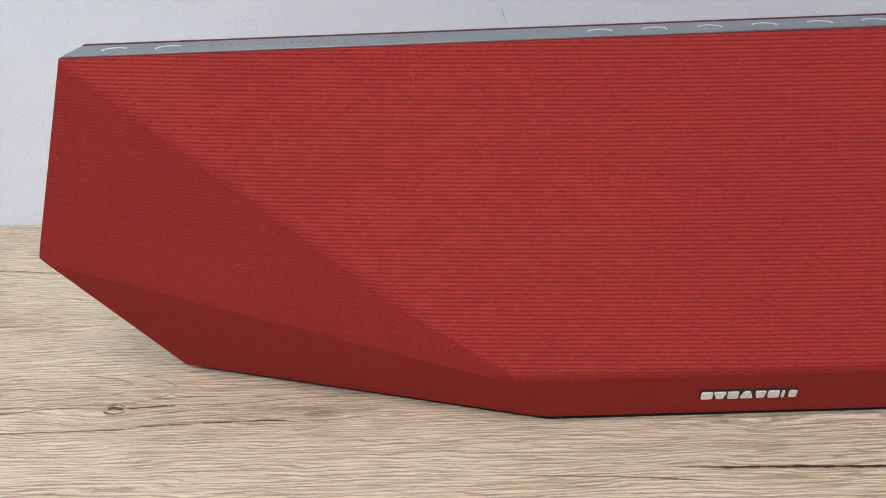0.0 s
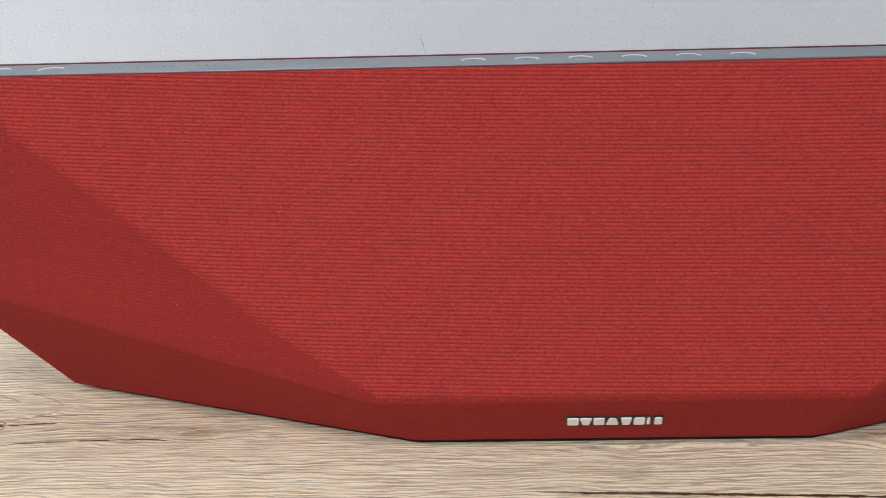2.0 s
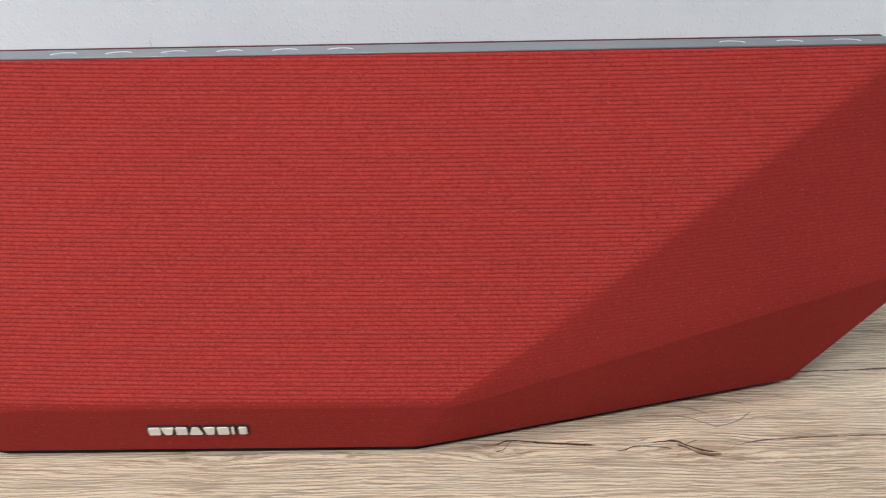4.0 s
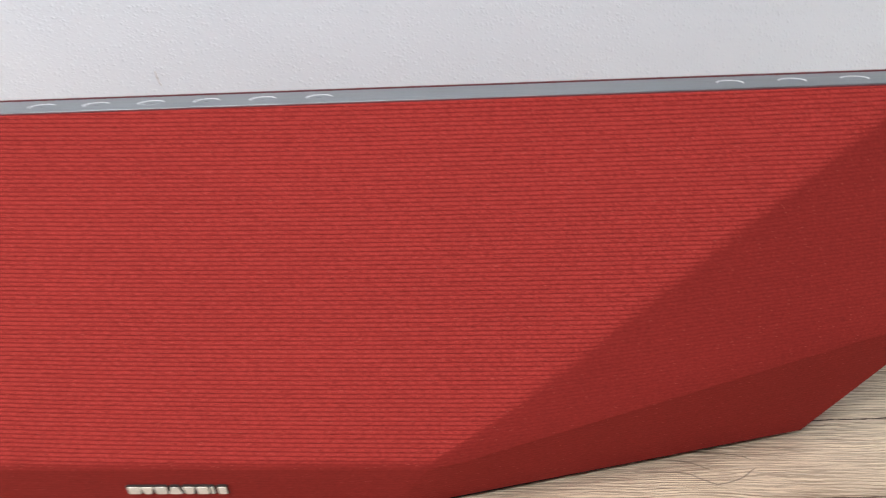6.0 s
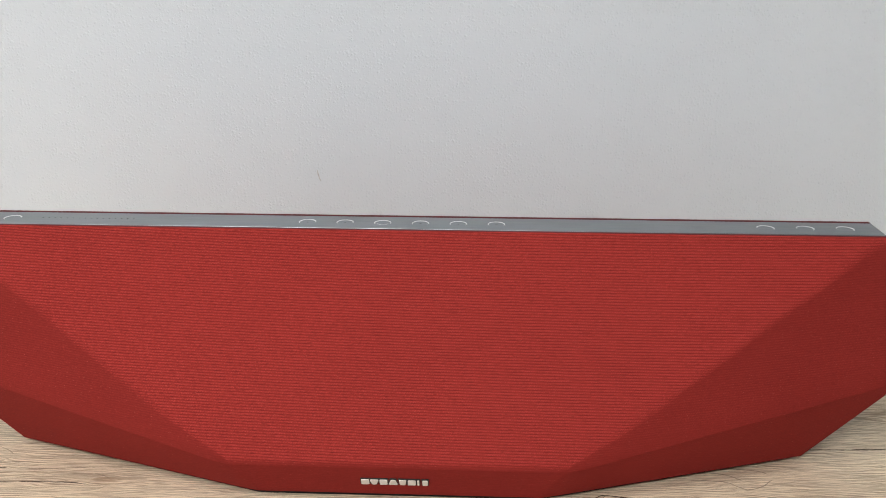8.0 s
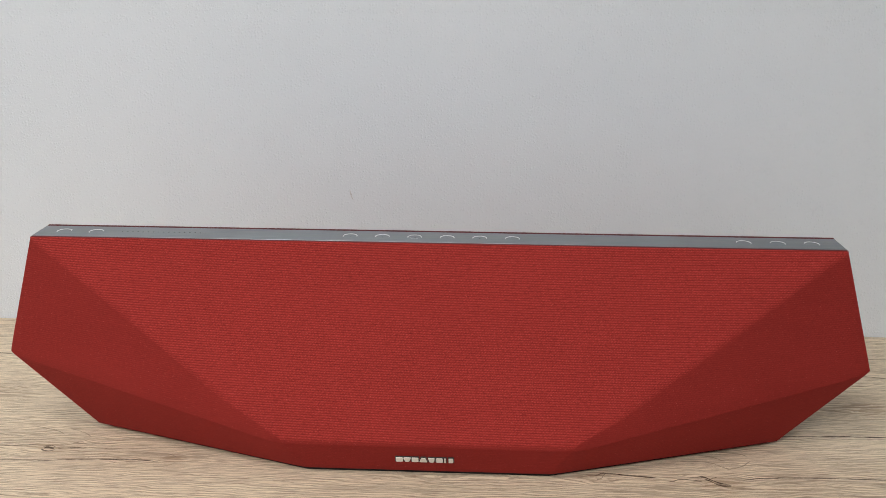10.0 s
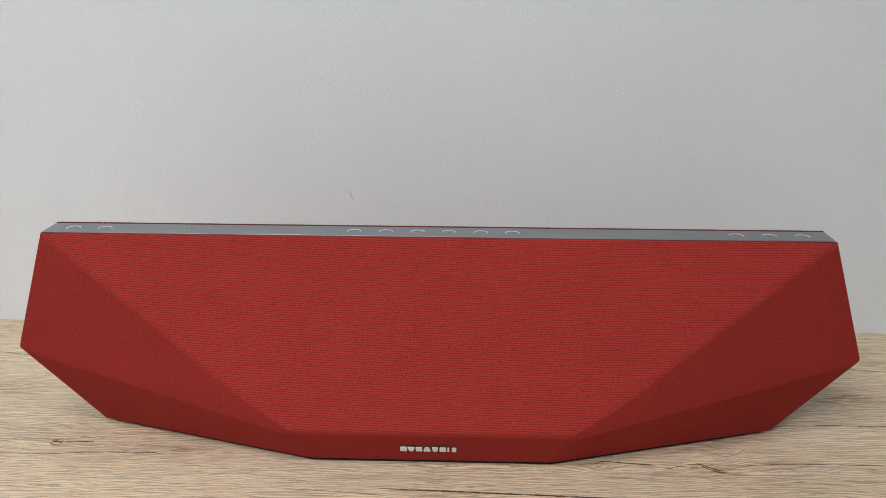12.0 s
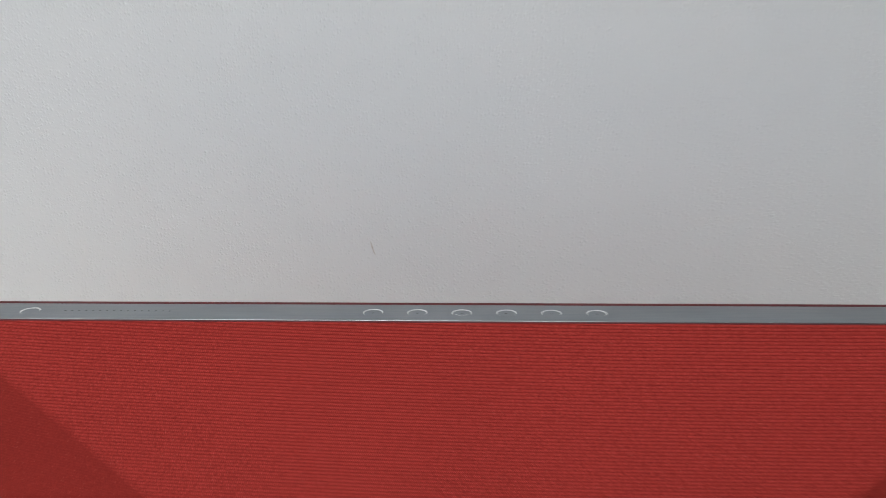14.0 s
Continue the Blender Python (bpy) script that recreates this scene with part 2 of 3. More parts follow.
    # cracks
    wobble = n.math("MULTIPLY", n.math("SUBTRACT", n.noise(n.scaled(p, (170.0, 170.0, 1.0)), 1, 3), 0.5), 0.0018)
    ragged = n.steps(n.noise(n.scaled(p, (90.0, 30.0, 1.0)), 1, 3), 0.3, 0.65, 0.45, 1.2)
    yw = n.math("ADD", y, wobble)
    dark = None
    for crack in CRACKS:
        points, half, deep = crack[:-2], crack[-2], crack[-1]
        x0, x1 = points[0][0], points[-1][0]
        ys = [q[1] for q in points]
        y0, y1 = min(ys) - 0.002, max(ys) + 0.002
        curve = n.tree.nodes.new("ShaderNodeFloatCurve")
        c = curve.mapping.curves[0]
        for i, (px, py) in enumerate(points):
            place = ((px - x0) / (x1 - x0), (py - y0) / (y1 - y0))
            if i == 0:
                c.points[0].location = place
            elif i == len(points) - 1:
                c.points[len(c.points) - 1].location = place
            else:
                c.points.new(*place)
        curve.mapping.update()
        curve.mapping.extend = "HORIZONTAL"
        along = n.math("MULTIPLY_ADD", x, 1 / (x1 - x0), -x0 / (x1 - x0))
        n.put(curve.inputs["Value"], along)
        middle = n.math("MULTIPLY_ADD", curve.outputs[0], y1 - y0, y0)
        off = n.math("ABSOLUTE", n.math("SUBTRACT", yw, middle))
        inside = n.steps(n.math("ABSOLUTE", n.math("SUBTRACT", along, 0.5)), 0.5, 0.36)
        wide = n.math("MULTIPLY_ADD", n.math("MULTIPLY", inside, ragged), half, 0.00005)
        mask = n.math("MULTIPLY", n.math("MULTIPLY", n.steps(n.math("DIVIDE", off, wide), 1.6, 0.5), deep), inside)
        dark = mask if dark is None else n.math("MAXIMUM", dark, mask)
    colour = n.mix(dark, colour, (0.062, 0.031, 0.015))
    height = n.math("ADD", n.math("MULTIPLY", fibre, 0.5), n.math("MULTIPLY", grooves, -0.6))
    return n.done(colour, n.steps(fibre, 0.3, 0.7, 0.52, 0.66), 0.0, n.bump(height, 0.6, 0.0006), 0.22)


OAK_DARK, OAK_LIGHT = (0.434, 0.332, 0.234), (0.842, 0.706, 0.526)
RED_DEEP, RED_LIGHT = (0.178, 0.0145, 0.0121), (0.440, 0.0440, 0.0366)
RIB = 0.00220           # distance between the ribs of the cloth, up the slope


def red_cloth():
    """Knitted speaker cloth: level ribs with thin dark grooves between them, each rib made of slanting stitches."""
    n = Nodes("red_ribbed_cloth")
    p = n.coords()
    x, y, z = n.split(p)
    up = n.math("ADD", z, n.math("MULTIPLY", n.math("SUBTRACT", n.noise(n.scaled(p, (30.0, 30.0, 90.0)), 1, 2), 0.5), 0.0005))
    # the cloth is drawn on a little askew: the ribs fall from west to east and level out
    askew = n.math("MULTIPLY", x, n.math("MULTIPLY_ADD", x, -0.050, 0.020))
    rows = n.math("DIVIDE", n.math("ADD", up, askew), RIB * 0.925)
    row = n.math("FLOOR", rows)
    turn = n.math("MULTIPLY", rows, 2 * math.pi)
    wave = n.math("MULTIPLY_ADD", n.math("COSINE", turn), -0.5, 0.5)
    rib = n.math("POWER", wave, 0.35)
    # ribs fade on side and lower facets, which also get shade in their colour
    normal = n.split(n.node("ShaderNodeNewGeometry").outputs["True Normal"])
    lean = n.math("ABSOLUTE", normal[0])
    facing = n.math("MULTIPLY", n.steps(normal[2], -0.12, 0.40, 0.08, 0.9), n.steps(lean, 0.06, 0.22, 1.0, 0.75))
    calm = n.steps(facing, 0.1, 0.7, 0.5, 1.0)
    # slanting stitches, one above the other
    drift = n.math("MULTIPLY", n.noise(n.scaled(p, (45.0, 45.0, 110.0)), 1, 2), 7.0)
    stitch = n.math("SINE", n.math("ADD", n.math("MULTIPLY", x, 2 * math.pi / 0.00132), n.math("ADD", drift, n.math("MULTIPLY", turn, 0.8))))
    stitch = n.math("MULTIPLY", n.steps(stitch, -0.2, 0.95), n.steps(wave, 0.15, 0.9))
    stitch = n.math("MULTIPLY", stitch, n.steps(n.noise(n.scaled(p, (420.0, 420.0, 420.0)), 1, 2), 0.34, 0.60, 0.1, 1.0))
    grain = n.noise(n.scaled(p, (820.0, 820.0, 1300.0)), 1, 2)
    fuzz = n.noise(n.scaled(p, (760.0, 760.0, 1000.0)), 1, 3, 0.7)
    fuzz = n.math("MULTIPLY_ADD", n.math("SUBTRACT", fuzz, 0.5), calm, 0.5)
    worn = n.noise(n.scaled(p, (9.0, 9.0, 14.0)), 1, 3)
    uneven = n.noise(n.join(n.math("MULTIPLY", x, 30.0), n.math("MULTIPLY", row, 0.61), 0.0), 1, 2)
    height = n.math("ADD", n.math("MULTIPLY", rib, facing), n.math("ADD", n.math("MULTIPLY", n.math("MULTIPLY", stitch, facing), 0.6), n.math("MULTIPLY", n.math("MULTIPLY", grain, calm), 0.8)))
    tone = n.math("ADD", n.math("MULTIPLY_ADD", fuzz, 0.56, 0.05), n.math("ADD", n.math("MULTIPLY", worn, 0.07), n.math("MULTIPLY", uneven, 0.03)))
    # front toned lighter, other facets darker: shade put into the colour
    tone = n.math("ADD", tone, n.math("MULTIPLY", n.math("SUBTRACT", n.math("MAXIMUM", facing, 0.30), 0.45), 0.11))
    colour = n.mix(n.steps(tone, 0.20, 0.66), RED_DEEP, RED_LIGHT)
    # shade between the ribs, painted as thin dark lines
    groove_shade = n.math("MULTIPLY", n.math("MULTIPLY", n.steps(wave, 0.22, 0.0), facing), n.steps(uneven, 0.25, 0.65, 0.52, 0.74))
    groove_shade = n.math("MULTIPLY", groove_shade, n.steps(n.noise(n.scaled(p, (520.0, 520.0, 330.0)), 1, 1), 0.36, 0.58, 0.50, 1.0))
    colour = n.mix(groove_shade, colour, (0.120, 0.0088, 0.0082))
    # highlights on the raised stitches, painted in paler red
    colour = n.mix(n.math("MULTIPLY", n.math("MULTIPLY", stitch, n.steps(facing, 0.1, 0.7, 0.15, 1.0)), 0.44), colour, (0.70, 0.100, 0.083))
    # stray pale fibres
    lint = n.node("ShaderNodeTexVoronoi", Vector=p, Scale=520.0)
    speck = n.math("MULTIPLY", n.steps(lint.outputs["Distance"], 0.24, 0.08), n.steps(n.split(lint.outputs["Color"])[1], 0.62, 0.95, 0.0, 0.42))
    colour = n.mix(speck, colour, (0.62, 0.16, 0.12))
    return n.done(colour, 0.88, 0.0, n.bump(height, 0.42, 0.0005), 0.15)


def brushed_metal():
    n = Nodes("grey_brushed_aluminium")
    p = n.coords()
    brush = n.noise(n.scaled(p, (25.0, 2600.0, 400.0)), 1, 2)
    soil = n.noise(p, 18, 3)
    colour = n.mix(n.steps(soil, 0.3, 0.7), (0.285, 0.305, 0.322), (0.328, 0.348, 0.366))
    return n.done(colour, n.steps(brush, 0.3, 0.7, 0.36, 0.48), 1.0, n.bump(brush, 0.12, 0.0002))


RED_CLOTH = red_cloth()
OAK = oak_print()
WALL = wall_paint()
PLAIN_WALL = plain("white_wall_paint", (0.75, 0.797, 0.845), 0.5, 0.0, 0.02, 8)
METAL = brushed_metal()
BRIGHT_METAL = plain("polished_edge", (0.93, 0.94, 0.95), 0.32, 0.8, 0.02, 90)
SILVER = plain("silver_badge", (0.74, 0.71, 0.66), 0.4, 0.0, 0.05, 300)
# tone of the rear lip and of the gap's painted shade
MAROON = plain("dark_maroon", (0.10, 0.012, 0.016), 0.7, 0.0, 0.15, 200)
BLACK = plain("black_plastic", (0.018, 0.017, 0.016), 0.5, 0.0, 0.15, 60)
RUBBER = plain("black_rubber", (0.012, 0.012, 0.012), 0.85, 0.0, 0.15, 60)
DOT = plain("dark_indicator", (0.02, 0.022, 0.025), 0.5, 0.0, 0.1, 200)
SCUFF = plain("grey_scuff", (0.50, 0.50, 0.51), 0.8, 0.0, 0.3, 300)
CEILING_WHITE = plain("ceiling_white", (0.8, 0.8, 0.79), 0.9, 0.0, 0.03, 6)
FLOOR_GREY = plain("grey_carpet", (0.10, 0.10, 0.10), 0.95, 0.0, 0.25, 90)
DESK_METAL = plain("grey_powder_coat", (0.35, 0.35, 0.36), 0.5, 0.0, 0.06, 80)
FRAME_WHITE = plain("white_window_plastic", (0.78, 0.78, 0.78), 0.35, 0.0, 0.03, 20)


def lit_panel():
    n = Nodes("lit_diffuser")
    return n.done((0.8, 0.8, 0.78), 0.6, Emission_Color=(1.0, 0.96, 0.9, 1.0), Emission_Strength=4.0)


def clear_glass():
    n = Nodes("clear_glass")
    return n.done((1.0, 1.0, 1.0), 0.02, Transmission_Weight=1.0)


DIFFUSER = lit_panel()
GLASS = clear_glass()


# ---------------------------------------------------------------- building helpers
def part(name, bm, material, parent=None, label="", smooth=False):
    bmesh.ops.recalc_face_normals(bm, faces=bm.faces)
    data = bpy.data.meshes.new(name)
    bm.to_mesh(data)
    bm.free()
    data.materials.append(material)
    if smooth:
        data.polygons.foreach_set("use_smooth", [True] * len(data.polygons))
    ob = new(name, data)
    ob.parent = parent
    if label:
        tagged(ob, label)
    return ob


def thing(name, label, category, at=(0, 0, 0), group="", kind=""):
    ob = new(name)
    ob.empty_display_size = 0.05
    ob.location = at
    return tagged(ob, label, category, group, kind)


def box(lo, hi, bevel=0.0, bm=None, segments=2):
    bm = bm or bmesh.new()
    verts = [bm.verts.new((x, y, z)) for x in (lo[0], hi[0]) for y in (lo[1], hi[1]) for z in (lo[2], hi[2])]
    faces = [bm.faces.new([verts[i] for i in f]) for f in ((0, 1, 3, 2), (4, 6, 7, 5), (0, 4, 5, 1), (2, 3, 7, 6), (0, 2, 6, 4), (1, 5, 7, 3))]
    if bevel:
        edges = {e for f in faces for e in f.edges}
        bmesh.ops.bevel(bm, geom=list(edges), offset=bevel, segments=segments, profile=0.5, affect="EDGES", clamp_overlap=True)
    return bm


def prism(outline, lo, hi, bevel=0.0):
    """An outline of (x, y) drawn up from z = lo to hi."""
    bm = bmesh.new()
    a = [bm.verts.new((x, y, lo)) for x, y in outline]
    b = [bm.verts.new((x, y, hi)) for x, y in outline]
    bm.faces.new(a[::-1])
    top = bm.faces.new(b)
    for i in range(len(a)):
        j = (i + 1) % len(a)
        bm.faces.new((a[i], a[j], b[j], b[i]))
    if bevel:
        bmesh.ops.bevel(bm, geom=list(top.edges), offset=bevel, segments=2, profile=0.5, affect="EDGES")
    return bm


def structure(name, bm, material, label, category):
    return tagged(part(name, bm, material), label, category, kind="structure")


# ---------------------------------------------------------------- the room
T = 0.12
wall_north = structure("wall_north", box((ROOM_X0 - T, WALL_Y, FLOOR_Z - T), (ROOM_X1 + T, WALL_Y + T, CEIL_Z)), WALL,
                       "white wall with rough roller-painted texture behind the desk", "wall")
structure("wall_south", box((ROOM_X0 - T, ROOM_Y0 - T, FLOOR_Z - T), (ROOM_X1 + T, ROOM_Y0, CEIL_Z)), PLAIN_WALL, "plain white painted wall", "wall")
structure("wall_east", box((ROOM_X1, ROOM_Y0, FLOOR_Z - T), (ROOM_X1 + T, WALL_Y, CEIL_Z)), PLAIN_WALL, "plain white painted wall", "wall")
WIN = (-2.45, -0.95, 0.1, 1.4)      # the window's y and z range
bm = box((ROOM_X0 - T, ROOM_Y0, FLOOR_Z - T), (ROOM_X0, WIN[0], CEIL_Z))
box((ROOM_X0 - T, WIN[1], FLOOR_Z - T), (ROOM_X0, WALL_Y, CEIL_Z), bm=bm)
box((ROOM_X0 - T, WIN[0], FLOOR_Z - T), (ROOM_X0, WIN[1], WIN[2]), bm=bm)
box((ROOM_X0 - T, WIN[0], WIN[3]), (ROOM_X0, WIN[1], CEIL_Z), bm=bm)
structure("wall_west", bm, PLAIN_WALL, "plain white painted wall with a window opening", "wall")
structure("floor", box((ROOM_X0, ROOM_Y0, FLOOR_Z - T), (ROOM_X1, WALL_Y, FLOOR_Z)), FLOOR_GREY, "grey carpet floor", "floor")
structure("ceiling", box((ROOM_X0 - T, ROOM_Y0 - T, CEIL_Z), (ROOM_X1 + T, WALL_Y + T, CEIL_Z + T)), CEILING_WHITE, "plain white ceiling", "ceiling")

# unseen window, added round the west fill lamp
window = thing("window_1", "white plastic window in the side wall, unseen, added for fill light", "window", (ROOM_X0 - 0.06, WIN[0], WIN[2]), kind="structure")
wy, wz = WIN[1] - WIN[0], WIN[3] - WIN[2]
bm = box((-0.04, 0, 0), (0.0, 0.05, wz))
box((-0.04, wy - 0.05, 0), (0.0, wy, wz), bm=bm)
box((-0.04, 0.05, 0), (0.0, wy - 0.05, 0.05), bm=bm)
box((-0.04, 0.05, wz - 0.05), (0.0, wy - 0.05, wz), bm=bm)
box((-0.04, wy / 2 - 0.025, 0.05), (0.0, wy / 2 + 0.025, wz - 0.05), bm=bm)
part("window_frame", bm, FRAME_WHITE, window)
for y0 in (0.05, wy / 2 + 0.025):
    pane = part("pane", box((-0.024, y0, 0.05), (-0.018, y0 + wy / 2 - 0.075, wz - 0.05)), GLASS, window)
    pane.visible_shadow = False

for lx, ly, _ in CEILING_LIGHTS:
    lamp = thing("ceiling_light", "white ceiling light panel, switched on", "ceiling light", (lx, ly, CEIL_Z), "ceiling lights")
    part("housing", box((-0.62, -0.17, -0.03), (0.62, 0.17, 0), 0.005), FRAME_WHITE, lamp)
    part("diffuser", box((-0.59, -0.15, -0.036), (0.59, 0.15, -0.03), 0.001), DIFFUSER, lamp)

# a short scuff on the wall above the speaker
bm = bmesh.new()
for i, (dx, dz, w, h) in enumerate(((0, 0, 0.0008, 0.0030), (0.0010, -0.0035, 0.0006, 0.0022), (-0.0006, 0.0030, 0.0005, 0.0022), (0.0024, -0.0064, 0.0004, 0.0014))):
    ring = [bm.verts.new((-0.1155 + dx + w * math.cos(a) - 0.25 * h * math.sin(a), WALL_Y - 0.0005 - 0.00004 * i, 0.1728 + dz + h * math.sin(a)))
            for a in (k * math.pi / 5 for k in range(10))]
    bm.faces.new(ring)
    deep = [bm.verts.new((v.co.x, WALL_Y + 0.0005, v.co.z)) for v in ring]
    for k in range(10):
        bm.faces.new((ring[k], ring[(k + 1) % 10], deep[(k + 1) % 10], deep[k]))
part("scuff_mark", bm, SCUFF, wall_north, "small grey scuff in the paint")

# ---------------------------------------------------------------- the desk
desk = thing("desk", "desk with a pale grained oak laminate top, against the wall", "desk", (0, 0, FLOOR_Z))
top = part("tabletop", box((-0.9, -0.50, -0.028), (0.9, WALL_Y - 0.001, 0), 0.0015), OAK, desk, "pale oak decor with knots and dark cracks")
top.location.z = -FLOOR_Z
for sx in (-0.86, 0.81):
    for sy in (-0.46, 0.28):
        part("leg", box((sx, sy, 0), (sx + 0.05, sy + 0.05, -FLOOR_Z - 0.028), 0.003), DESK_METAL, desk)

# ---------------------------------------------------------------- the speaker
# corners of one half, mirrored in x
CORNER = {
    "A": (0.1120, 0.0000, 0.0040),      # front foot
    "B": (0.1335, -0.0124, 0.0371),     # fold above the badge strip
    "C": (0.3346, 0.0716, 0.0040),      # rear foot
    "D": (0.4060, 0.0575, 0.0867),      # widest corner
    "E": (0.3695, 0.0563, 0.2032),      # top, front
    "F": (0.3695, 0.0940, 0.2030),      # top, rear
    "G": (0.3780, 0.1000, 0.1000),      # rear of the widest corner
    "H": (0.3000, 0.1200, 0.0040),      # rear, bottom
}
speaker = thing("speaker", "wide faceted loudspeaker covered in red ribbed cloth, standing on the desk", "speaker")


def speaker_body():
    bm = bmesh.new()
    v = {}
    for key, (x, y, z) in CORNER.items():
        v[key, -1] = bm.verts.new((-x, y, z))
        v[key, 1] = bm.verts.new((x, y, z))
    for a, b in ("AB", "BE", "EF", "FG", "GH"):
        bm.faces.new((v[a, -1], v[a, 1], v[b, 1], v[b, -1]))
    bm.faces.new((v["A", -1], v["A", 1], v["C", 1], v["H", 1], v["H", -1], v["C", -1]))
    for s in (-1, 1):
        for f in ("ABC", "BDC", "BED", "DEFG", "CDGH"):
            bm.faces.new([v[k, s] for k in f])
    bmesh.ops.recalc_face_normals(bm, faces=bm.faces)

    def edges(*pairs):
        found = []
        for a, b in pairs:
            for e in bm.edges:
                ends = {tuple(round(c, 5) for c in w.co) for w in e.verts}
                if ends == {a, b}:
                    found.append(e)
        return found

    def at(k, s):
        x, y, z = CORNER[k]
        return (round(s * x, 5), round(y, 5), round(z, 5))

    soft, hard = [(at("B", -1), at("B", 1))], []
    for s in (-1, 1):
        soft += [(at("B", s), at("E", s)), (at("B", s), at("D", s)), (at("A", s), at("B", s))]
        hard += [(at("D", s), at("E", s)), (at("C", s), at("D", s)), (at("A", s), at("C", s))]
    weight = bm.edges.layers.float.new("bevel_weight_edge")
    for e in edges(*soft):
        e[weight] = 0.14
    for s in (-1, 1):
        for e in edges((at("B", s), at("D", s))):
            e[weight] = 1.0
    for e in edges(*hard):
        e[weight] = 0.045
    for e in edges((at("A", -1), at("A", 1))):
        e[weight] = 0.045
    for e in edges((at("E", -1), at("E", 1))):
        e[weight] = 0.034
    return bm


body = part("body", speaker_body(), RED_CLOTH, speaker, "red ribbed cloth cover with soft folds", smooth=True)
mod = body.modifiers.new("folds", "BEVEL")
mod.limit_method, mod.width, mod.segments, mod.use_clamp_overlap = "WEIGHT", 0.026, 8, True
mod = body.modifiers.new("flat_faces", "WEIGHTED_NORMAL")
mod.keep_sharp, mod.weight = True, 80

# cloth lip behind the control strip, coloured darker than the body cloth
part("cloth_lip", box((-0.3690, 0.0898, 0.1980), (0.3690, 0.0938, 0.2044), 0.0010, segments=3), MAROON, speaker, "dark maroon lip")

# dark strip drawn as the shade in the gap between cloth and strip
part("gap_shade", box((-0.3690, 0.0570, 0.2012), (0.3690, 0.0589, 0.2036), 0.0003), MAROON, speaker, "dark maroon strip drawn as the shade in the gap")

# dark plinth that lifts the body off the desk
outline = [(-0.1105, 0.0042), (0.1105, 0.0042), (0.322, 0.0735), (0.300, 0.114), (-0.300, 0.114), (-0.322, 0.0735)]
part("plinth", prism(outline, 0.0, 0.0042), RUBBER, speaker, "thin black rubber foot")

# the control strip, with round dishes for the buttons
STRIP_Y = (0.0590, 0.0897)
STRIP_Z = 0.2040
STRIP_X = 0.3688
DISH_Y, DISH_R = 0.0742, 0.0068
BUTTONS = [-0.3451, -0.3147] + [-0.0011 + 0.0299 * (i - 2.5) for i in range(6)] + [0.2825 + 0.0304 * i for i in range(3)]
RING_N = 40


def control_strip():
    bm = bmesh.new()
    y0, y1 = STRIP_Y
    e = 0.00026         # chamfer of the cut edges
    half = 0.0095

    def quad(a, b):
        bm.faces.new([bm.verts.new((x, y, STRIP_Z)) for x, y in ((a, y0 + e), (b, y0 + e), (b, y1 - e), (a, y1 - e))])

    last = -STRIP_X + e
    for bx in BUTTONS:
        quad(last, bx - half)
        last = bx + half
        rim, edge = [], []
        angles = [2 * math.pi * k / RING_N for k in range(RING_N)]
        corners = [math.atan2(yy - DISH_Y, xx) % (2 * math.pi) for xx in (-half, half) for yy in (y0 + e, y1 - e)]
        for c in corners:
            k = min(range(RING_N), key=lambda i: abs(angles[i] - c))
            angles[k] = c
        for a in angles:
            c, s = math.cos(a), math.sin(a)
            k = min(half / abs(c) if abs(c) > 1e-9 else 9, ((y1 - e - DISH_Y) if s > 0 else (DISH_Y - y0 - e)) / abs(s) if abs(s) > 1e-9 else 9)
            edge.append(bm.verts.new((bx + k * c, DISH_Y + k * s, STRIP_Z)))
            rim.append(bm.verts.new((bx + DISH_R * c, DISH_Y + DISH_R * s, STRIP_Z)))
        for i in range(RING_N):
            j = (i + 1) % RING_N
            bm.faces.new((rim[i], edge[i], edge[j], rim[j]))
    quad(last, STRIP_X - e)
    # underside edge of the sheet
    top = [(-STRIP_X + e, y0 + e), (STRIP_X - e, y0 + e), (STRIP_X - e, y1 - e), (-STRIP_X + e, y1 - e)]
    low = [(-STRIP_X, y0), (STRIP_X, y0), (STRIP_X, y1), (-STRIP_X, y1)]
    t = [bm.verts.new((x, y, STRIP_Z)) for x, y in top]
    m = [bm.verts.new((x, y, STRIP_Z - e)) for x, y in low]
    b = [bm.verts.new((x, y, 0.2026)) for x, y in low]
    for i in range(4):
        j = (i + 1) % 4
        bm.faces.new((t[i], t[j], m[j], m[i]))
        bm.faces.new((m[i], m[j], b[j], b[i]))
    for f in bm.faces:
        f.normal_update()
        if f.normal.z < -0.1:
            f.normal_flip()
    return bm


def revolve(profile, at, n=RING_N, close=True):
    bm = bmesh.new()
    rings = []
    for r, z in profile:
        rings.append([bm.verts.new((at[0] + r * math.cos(2 * math.pi * k / n), at[1] + r * math.sin(2 * math.pi * k / n), at[2] + z)) for k in range(n)])
    for a, b in zip(rings, rings[1:]):
        for k in range(n):
            j = (k + 1) % n
            bm.faces.new((a[k], a[j], b[j], b[k]))
    if close:
        bm.faces.new(rings[-1])
    return bm


strip = part("control_strip", control_strip(), METAL, speaker, "grey satin aluminium strip with round dished buttons")
for bx in BUTTONS:
    at = (bx, DISH_Y, STRIP_Z)
    dish = part("button", revolve(((DISH_R - 0.0007, -0.00045), (0.0045, -0.00049), (0.0022, -0.0005), (0.0009, -0.0005)), at), METAL, strip, smooth=True)
    part("rim", revolve(((DISH_R + 0.00005, 0.0), (DISH_R - 0.0003, -0.00016), (DISH_R - 0.0006, -0.00042), (DISH_R - 0.0008, -0.00060)), at, close=False),
         BRIGHT_METAL, dish, "bright turned rim", smooth=True)
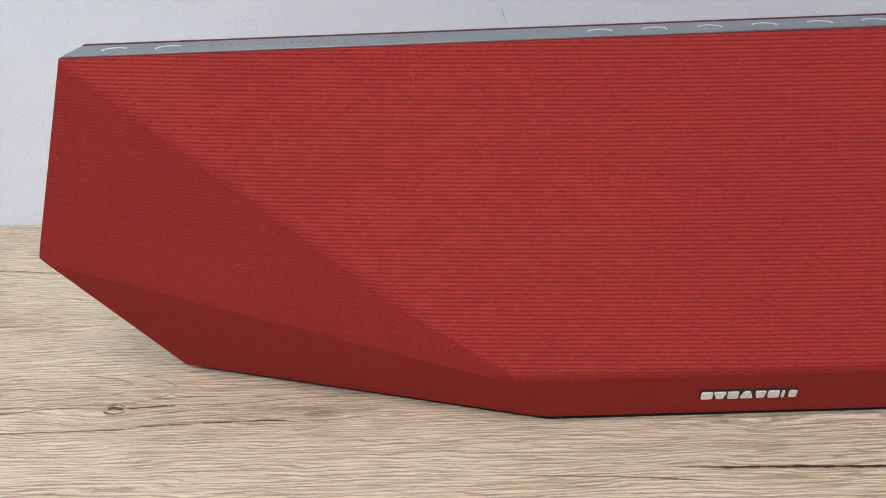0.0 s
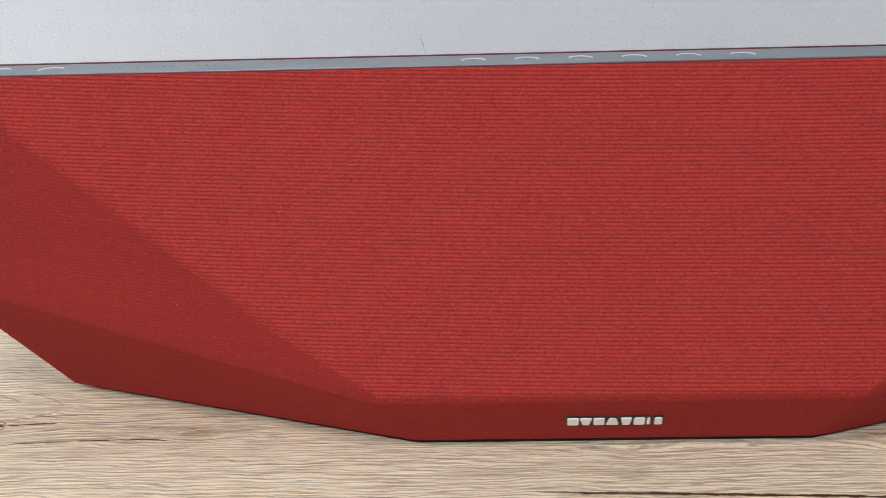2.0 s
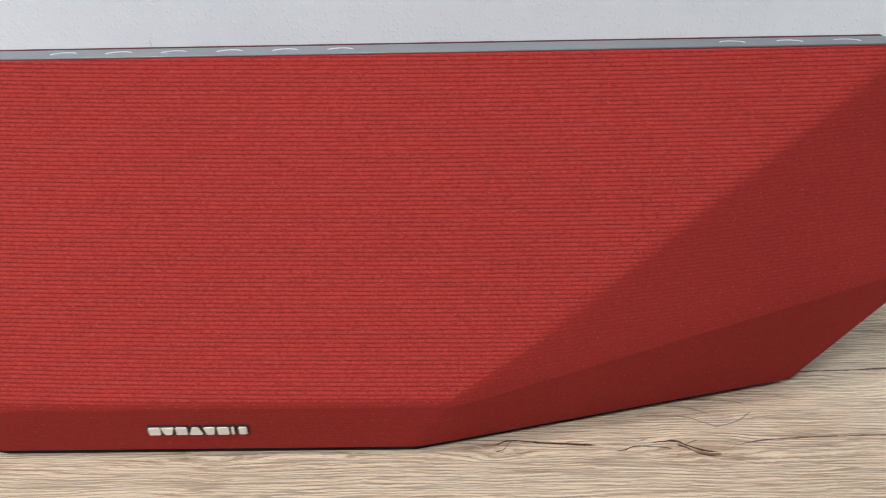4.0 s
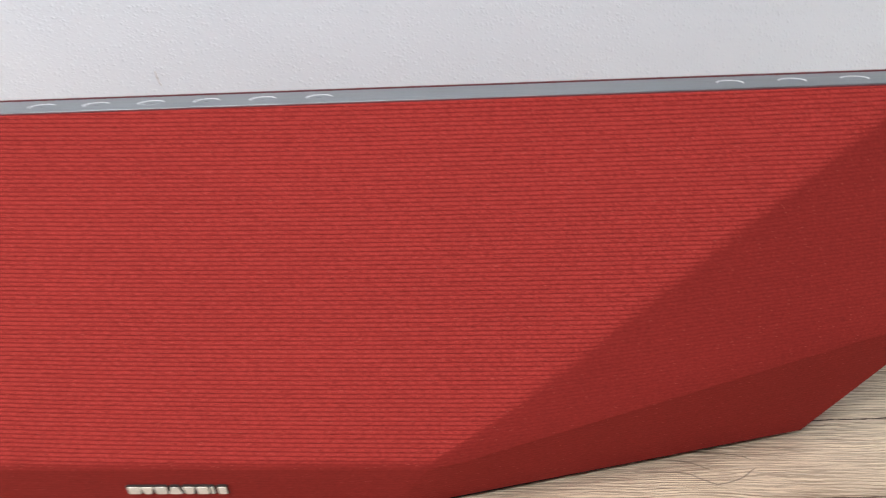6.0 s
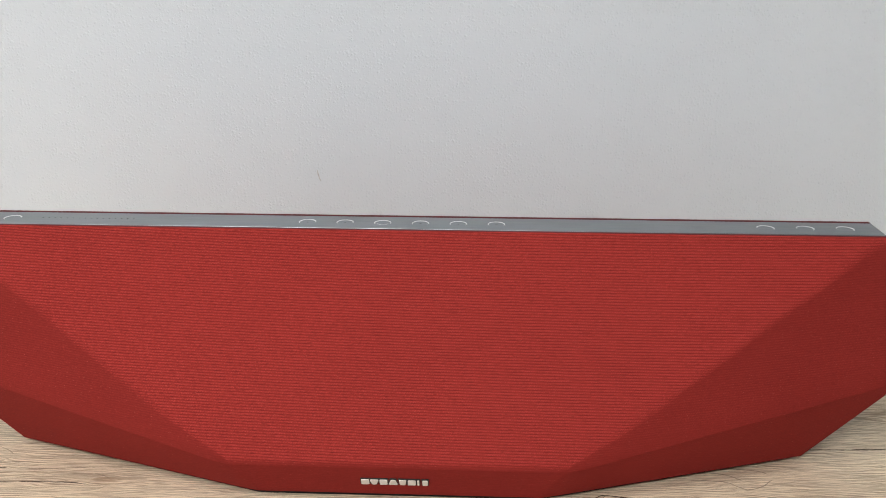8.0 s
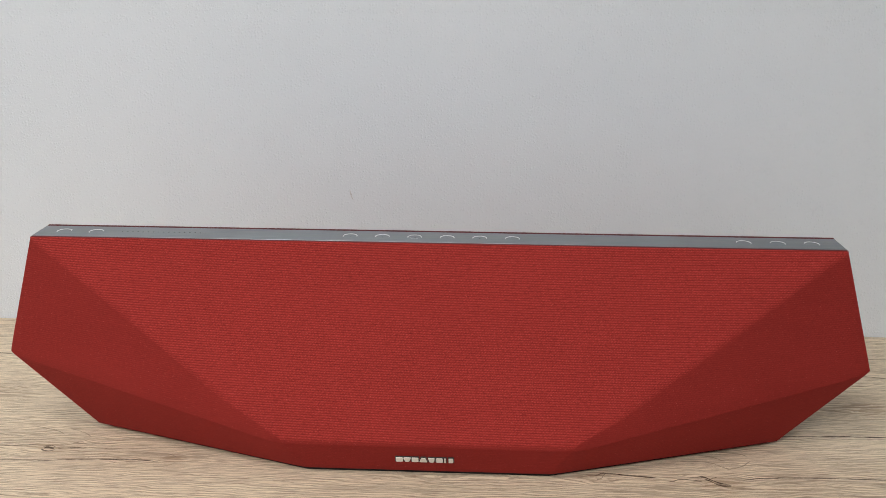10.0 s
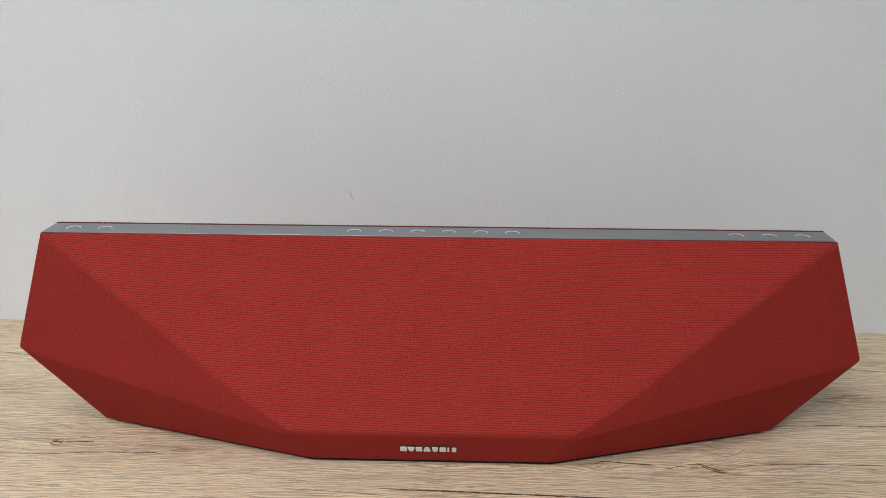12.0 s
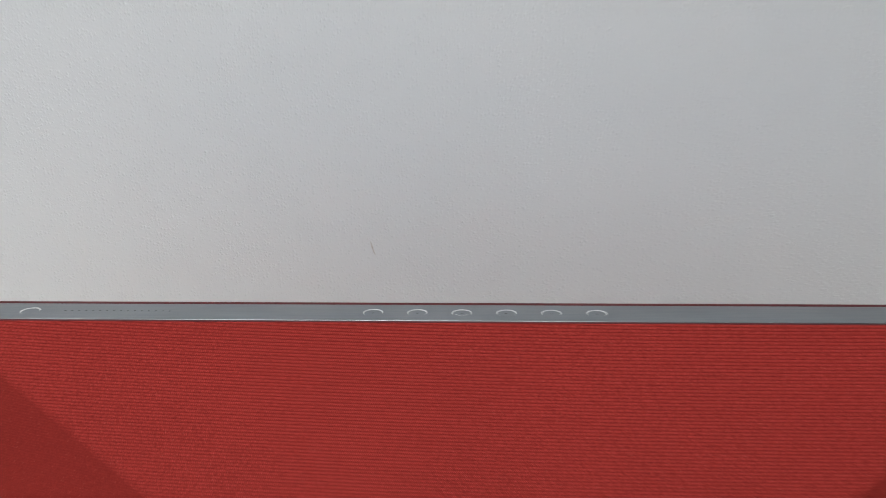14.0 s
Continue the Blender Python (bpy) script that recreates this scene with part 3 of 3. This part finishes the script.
# tiny pale studs added on the two west rims, standing for glints of light
for k in (0, 1):
    a = radians(24)
    at = (BUTTONS[k] + (DISH_R - 0.0004) * math.cos(a), DISH_Y + (DISH_R - 0.0004) * math.sin(a), STRIP_Z - 0.0002)
    part("glint_stud", revolve(((0.00080, 0.0), (0.00075, 0.00030), (0.00058, 0.00055), (0.00032, 0.00070), (0.00008, 0.00077)), at, 16), BRIGHT_METAL, strip, "tiny pale stud standing for a glint", smooth=True)
# a fine half ring in the third of the middle buttons
bm = bmesh.new()
arc = [radians(200 + 140 * k / 16) for k in range(17)]
inner, outer = ([bm.verts.new((BUTTONS[4] + r * math.cos(a), DISH_Y + r * math.sin(a), STRIP_Z - 0.00038)) for a in arc] for r in (0.0042, 0.0046))
for k in range(16):
    bm.faces.new((inner[k], outer[k], outer[k + 1], inner[k + 1]))
part("ring_mark", bm, BRIGHT_METAL, strip, "fine bright half ring")
# small unreadable symbols pressed into the middle buttons
for k, (w, h) in zip(range(2, 8), ((0.0006, 0.0016), (0.0011, 0.0011), (0.0020, 0.0005), (0.0016, 0.0006), (0.0006, 0.0014), (0.0018, 0.0006))):
    bx = BUTTONS[k]
    part("symbol", box((bx - w / 2, DISH_Y - h / 2, STRIP_Z - 0.0006), (bx + w / 2, DISH_Y + h / 2, STRIP_Z - 0.00045)), DOT, strip, "tiny dark printed sign")
# row of indicator holes
bm = revolve(((0.00065, 0.00003), (0.00065, 0.00008), (0.0004, 0.00010)), (0, 0, 0), 10)
first = part("indicator_hole", bm, DOT, strip, "tiny dark indicator hole")
first.location = (-0.2900, DISH_Y + 0.0008, STRIP_Z)
for k in range(1, 16):
    hole = new("indicator_hole", first.data)
    hole.parent = strip
    hole.location = (-0.2900 + k * 0.0737 / 15, DISH_Y + 0.0008, STRIP_Z)
    tagged(hole, "tiny dark indicator hole")

# the maker's badge: plain silver blocks on a dark backing, on the lower strip
slope = math.degrees(math.atan2(0.0331, -0.0124))       # lean of the strip
badge = new("badge")
badge.parent = speaker
badge.matrix_local = Matrix.Translation((-0.0281, -0.0061, 0.0200)) @ pose(0, 0, 0, slope, 0, 0)
tagged(badge, "small silver maker's badge on black backing")
BH = 0.0030              # half height
# left end and width of each block, and how far its lower and upper ends narrow on either side
BLOCKS = ((0.0000, 0.0066, 0.0000, 0.0000), (0.0068, 0.0070, 0.0014, 0.0000), (0.0143, 0.0064, 0.0000, 0.0000), (0.0213, 0.0072, 0.0000, 0.0015),
          (0.0292, 0.0062, 0.0008, 0.0000), (0.0362, 0.0064, 0.0000, 0.0000), (0.0434, 0.0020, 0.0000, 0.0000), (0.0462, 0.0070, 0.0012, 0.0012))


def badge_outline(left, width, low, high, grow):
    c = min(0.0006, width * 0.25)
    h, x0, x1 = BH + grow, left - grow, left + width + grow
    return [(x0 + low + c, -h), (x1 - low - c, -h), (x1 - low, -h + c), (x1 - high, h - c), (x1 - high - c, h), (x0 + high + c, h), (x0 + high, h - c), (x0 + low, -h + c)]


for k, (left, width, low, high) in enumerate(BLOCKS):
    part("rim", prism(badge_outline(left, width, low, high, 0.00055), -0.0003, 0.0008 + 0.00006 * (k % 2)), BLACK, badge, "black rim of a block")
    part("block", prism(badge_outline(left, width, low, high, -0.0002), 0.0006, 0.0016, 0.0002), SILVER, badge, "plain silver block")
